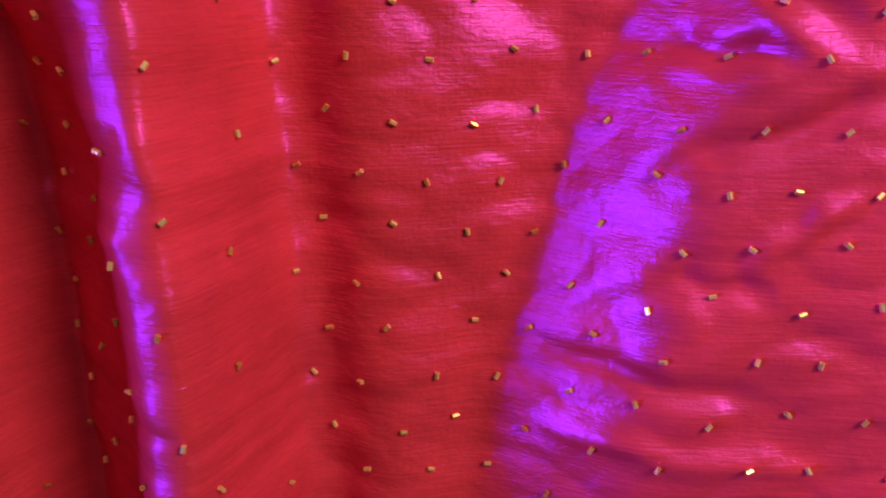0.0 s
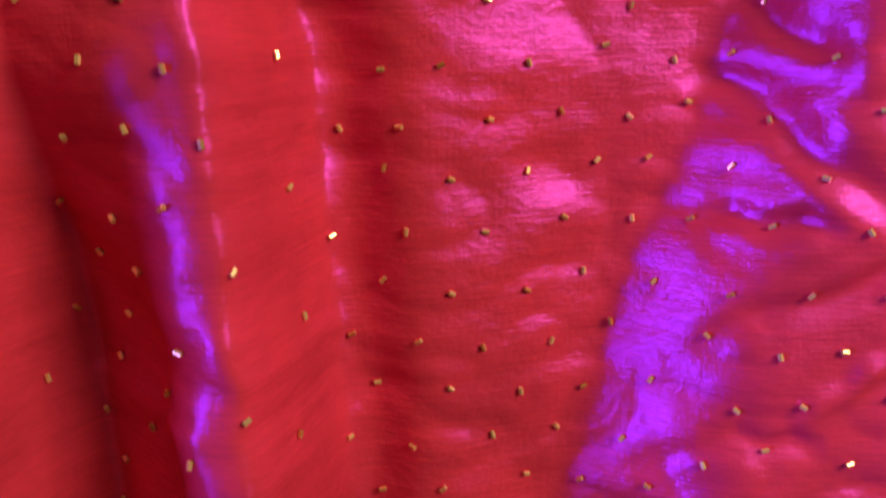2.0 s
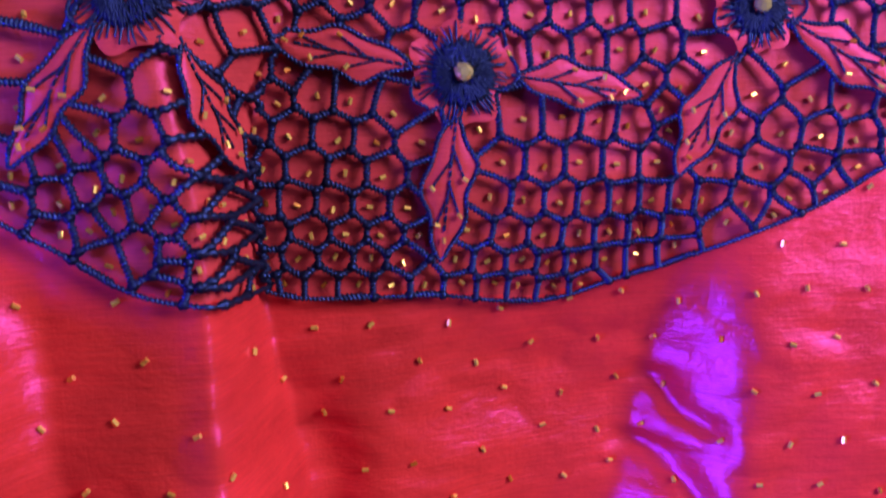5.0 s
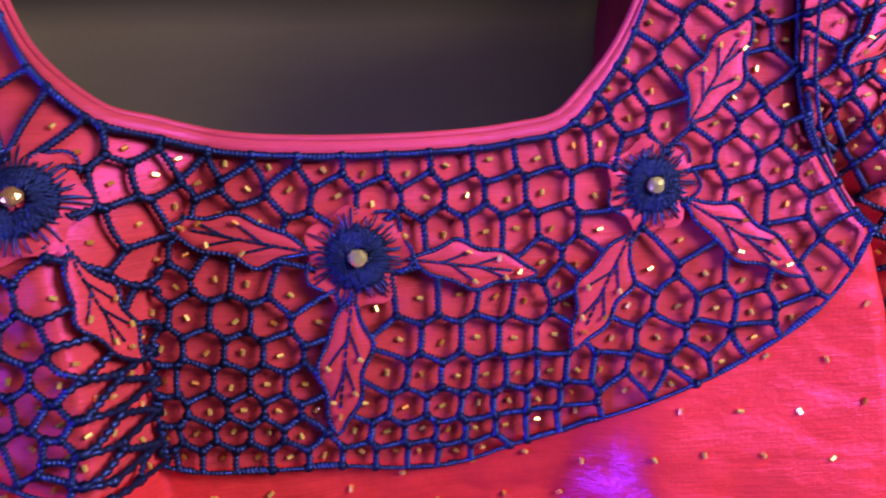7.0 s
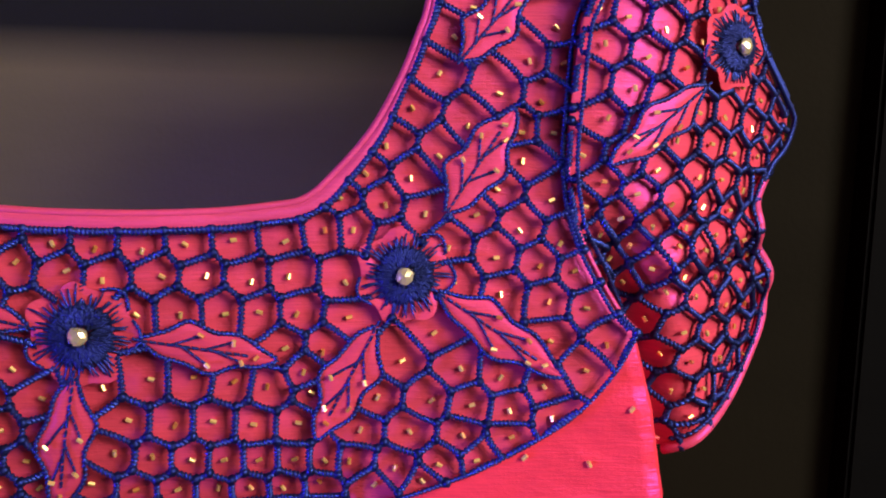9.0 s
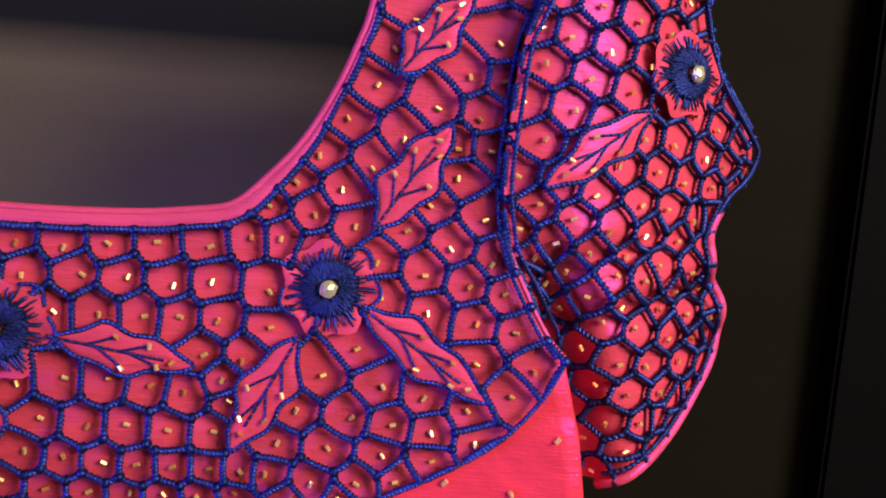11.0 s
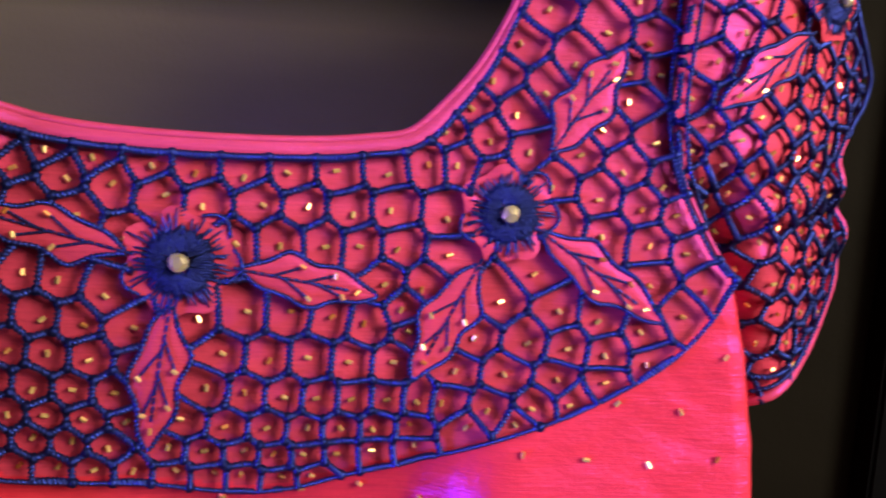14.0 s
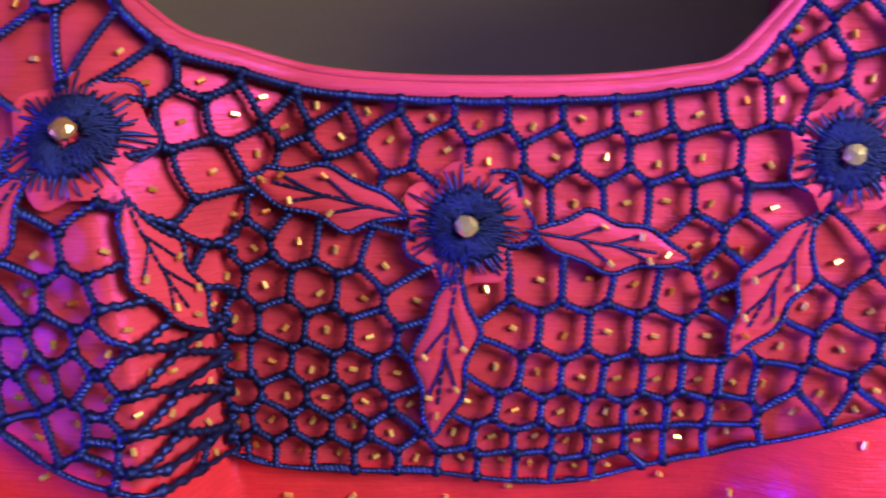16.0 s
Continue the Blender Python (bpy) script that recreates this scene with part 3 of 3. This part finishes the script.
row(-0.0613, -0.0345, -0.0173, -0.0385, 5, 0.0000)
row(0.0097, -0.0374, 0.0717, -0.0405, 7, -0.0003)
row(-0.0565, -0.0440, -0.0137, -0.0470, 5, -0.0002)
row(0.0039, -0.0467, 0.0696, -0.0491, 7, -0.0018)
row(-0.0601, -0.0515, -0.0189, -0.0540, 5, 0.0000)
row(-0.0027, -0.0560, 0.0686, -0.0557, 8, -0.0036)
row(-0.0550, -0.0600, 0.0400, -0.0672, 10, 0.0008)
row(-0.0895, 0.0464, -0.0729, 0.0355, 3, 0.0035)
row(-0.0732, 0.0248, -0.0715, 0.0133, 2, 0.0000)
row(-0.0898, -0.0022, -0.0800, -0.0012, 2, 0.0000)
row(-0.0950, -0.0122, -0.0738, -0.0090, 3, -0.0015)
row(-0.0890, -0.0223, -0.0692, -0.0185, 3, 0.0000)
row(-0.0936, -0.0303, -0.0658, -0.0283, 4, 0.0000)
row(-0.0850, -0.0419, -0.0646, -0.0395, 3, 0.0000)
row(-0.0769, -0.0510, -0.0620, -0.0475, 3, 0.0000)
row(-0.0867, 0.0063, -0.0867, 0.0063, 1, 0.0000)
row(0.0959, -0.0098, 0.1419, -0.0174, 4, 0.0000)
row(0.1063, 0.0003, 0.1063, 0.0003, 1, 0.0000)
row(0.0899, -0.0190, 0.1440, -0.0258, 5, 0.0005)
row(0.0830, -0.0319, 0.1297, -0.0332, 4, 0.0008)
row(0.0804, -0.0401, 0.1208, -0.0401, 4, -0.0027)
row(0.0870, -0.0483, 0.1048, -0.0479, 2, 0.0000)
row(0.1170, 0.0376, 0.1457, 0.0303, 3, 0.0000)
row(0.1110, 0.0278, 0.1504, 0.0206, 4, 0.0000)
row(0.1139, 0.0181, 0.1543, 0.0091, 4, -0.0004)
row(0.1439, -0.0009, 0.1591, -0.0006, 2, 0.0000)
row(0.1523, -0.0080, 0.1523, -0.0080, 1, 0.0000)
row(0.0747, 0.0419, 0.1018, 0.0826, 5, -0.0016)
row(0.0792, 0.0342, 0.1439, 0.0952, 8, -0.0038)
row(0.0906, 0.0326, 0.0993, 0.0381, 2, 0.0000)
row(0.1314, 0.0643, 0.1442, 0.0856, 3, 0.0000)
row(0.1257, 0.0457, 0.1408, 0.0642, 3, 0.0000)
row(0.1403, 0.0434, 0.1403, 0.0434, 1, 0.0000)
row(0.1077, 0.0932, 0.1136, 0.1030, 2, 0.0000)
row(-0.1122, 0.0193, -0.1132, -0.0037, 3, 0.0000)
row(-0.1153, -0.0234, -0.0979, -0.0148, 3, 0.0000)
row(-0.1169, -0.0298, -0.0984, -0.0262, 3, 0.0000)
row(-0.1085, -0.0361, -0.0995, -0.0349, 2, 0.0000)
row(-0.0971, -0.0454, -0.0971, -0.0454, 1, 0.0000)
row(-0.1185, 0.0350, -0.1010, 0.0440, 2, 0.0000)
row(-0.1230, 0.0490, -0.1000, 0.0590, 3, 0.0000)
row(-0.1260, 0.0640, -0.1080, 0.0720, 2, 0.0000)
row(0.1230, 0.1180, 0.1500, 0.1140, 3, 0.0000)


# narrow cells down the pleat's steep side
SEEDS[:] = [s for s in SEEDS if not (-0.0800 < s[0] < -0.0565 and -0.070 < s[1] < -0.016)]
for k in range(5):
    v = -0.0205 - 0.0096 * k
    SEEDS += [(-0.0782, v - 0.0040), (-0.0720, v + 0.0006), (-0.0688, v - 0.0008), (-0.0659, v + 0.0005), (-0.0604, v - 0.0045)]


def mirrored(pts, lines, reach=0.011):
    """Seeds near a border, mirrored across it, so that the cells close along it."""
    out = []
    for line in lines:
        t = np.gradient(line, axis=0)
        t /= np.linalg.norm(t, axis=1)[:, None]
        for p in pts:
            k = int(np.argmin(((line - p) ** 2).sum(axis=1)))
            d = p - line[k]
            if np.hypot(*d) < reach and 0 < k < len(line) - 1:
                n = np.array((-t[k][1], t[k][0]))
                out.append(p - 2 * (d @ n) * n)
    return np.array(out).reshape(-1, 2)


def cell_of(i, pts, reach=0.016):
    """The outline of all places nearer to one seed than to the others."""
    c = pts[i]
    poly = [c + (sx * reach, sz * reach) for sx, sz in ((-1, -1), (1, -1), (1, 1), (-1, 1))]
    for j in np.argsort(((pts - c) ** 2).sum(axis=1))[1:26]:
        mid, way = (pts[j] + c) / 2, pts[j] - c
        if way @ way < 1e-9:
            continue
        out = []
        for k, p in enumerate(poly):
            q = poly[(k + 1) % len(poly)]
            a, b = (p - mid) @ way, (q - mid) @ way
            if a <= 0:
                out.append(p)
            if (a <= 0) != (b <= 0):
                out.append(p + (q - p) * a / (a - b))
        poly = out
        if len(poly) < 3:
            return None
    return np.array(poly)


def centre_of(poly):
    x, y = poly.T
    x1, y1 = np.roll(poly, -1, axis=0).T
    w = x * y1 - x1 * y
    return np.array((((x + x1) * w).sum(), ((y + y1) * w).sum())) / (3 * w.sum())


def free(e):
    return not any(inside(h, e) for h in HOLES if abs(h[0] - e).max() < 0.06)


def net(name, seeds, outline, surface, ground, lines, borders, parent, label, even=1, lift=0.0034):
    """Corded rims of the cells, inside the outline and clear of leaves and flowers, with the border cords."""
    pts = np.array(seeds)
    for _ in range(even):
        whole = np.vstack([pts, mirrored(pts, lines)])
        for i in range(len(pts)):
            poly = cell_of(i, whole)
            if poly is not None:
                pts[i] += 0.55 * (centre_of(poly) - pts[i])
    whole = np.vstack([pts, mirrored(pts, lines)])
    bag, done = Bag(), set()
    for i in range(len(pts)):
        poly = cell_of(i, whole)
        if poly is None:
            continue
        for p, q in zip(poly, np.roll(poly, -1, axis=0)):
            mid = (p + q) / 2
            key = (round(mid[0] / 0.0006), round(mid[1] / 0.0006))
            if done & {(key[0] + a, key[1] + b) for a in (-1, 0, 1) for b in (-1, 0, 1)}:
                continue
            done.add(key)
            # a cord, bowed a little, that thickens where it meets the others
            way = q - p
            bow = random.uniform(-0.05, 0.05) * np.array((-way[1], way[0]))
            n = max(3, int(np.hypot(*way) / STITCH))
            thick, high = random.uniform(0.00096, 0.00114), lift + random.uniform(-0.0003, 0.0003)
            run = []
            for e in [p + way * k / n + bow * math.sin(math.pi * k / n) for k in range(n + 1)]:
                if inside(outline, e) and free(e):
                    run.append(e)
                else:
                    if len(run) > 2:
                        cord(bag, surface, run, thick, high)
                    run = []
            if len(run) > 2:
                cord(bag, surface, run, thick, high)
        for e in poly:
            if inside(outline, e) and free(e):
                bag.knot(on(surface, *e, lift - 0.0001), 0.00205)
    for line, radius in borders:
        cord(bag, surface, line, radius, 0.0036)
    ob = part(name, bag.mesh(name, THREAD), parent, label)
    for q in pts:
        u, v = q
        if inside(outline, q) and free((u, v)):
            bead(ground, u + random.uniform(-0.0015, 0.0015), v - random.uniform(0, 0.002), 0.0011, ob, None, 0.74)
    return ob


yoke_net = net("yoke_net", SEEDS, YOKE, plain_y, bodice_y, [NET_TOP, SEAM, HEMLINE],
               [(smooth_curve(NET_TOP[NET_TOP[:, 1] < 0.149][::6], STITCH), 0.00095), (smooth_curve(inset(SEAM, -0.0014)[::6], STITCH), 0.00070),
                (smooth_curve(HEMLINE[::6], STITCH), 0.00075)], blouse, "blue buttonhole-stitched honeycomb net")
sleeve_seeds = []
for r, v in enumerate([*np.arange(-0.042, 0.012, 0.0105), *np.arange(0.018, 0.046, 0.0078), *np.arange(0.050, 0.150, 0.0112)]):
    for u in np.arange(0.150, 0.26, 0.0128):
        sleeve_seeds.append((u + (r % 2) * 0.0064 + random.uniform(-0.0012, 0.0012), v + 0.18 * (0.19 - u) + random.uniform(-0.0012, 0.0012)))
out_top = SLEEVE_OUT[SLEEVE_OUT[:, 1] > 0.046]
sleeve_net = net("sleeve_net", sleeve_seeds, SLEEVE, sleeve_y, sleeve_y, [SEAM, SLEEVE_OUT],
                 [(smooth_curve(inset(SEAM, 0.0026)[::6], STITCH), 0.00070), (smooth_curve(inset(out_top, -0.0030)[::6], STITCH), 0.00095),
                  (smooth_curve(inset(hem, -0.0048)[::6], STITCH), 0.00080)], blouse, "blue honeycomb net over the puffed sleeve", lift=0.0020)

# ---- beads scattered over the bodice ----
pitch = 0.0205
for r in range(24):
    for c in range(16):
        u = -0.150 + pitch * (c + 0.5 * (r % 2)) + random.uniform(-0.0035, 0.0035)
        v = -0.305 + pitch * 0.8 * r + random.uniform(-0.003, 0.003)
        if u < seam_edge(v) - 0.004 and v < 0.0 and not inside(YOKE, (u, v)) and not inside(YOKE, (u, v - 0.003)) and not inside(YOKE, (u, v + 0.003)):
            bead(bodice_y, u, v, 0.0009, bodice, None, 0.80)
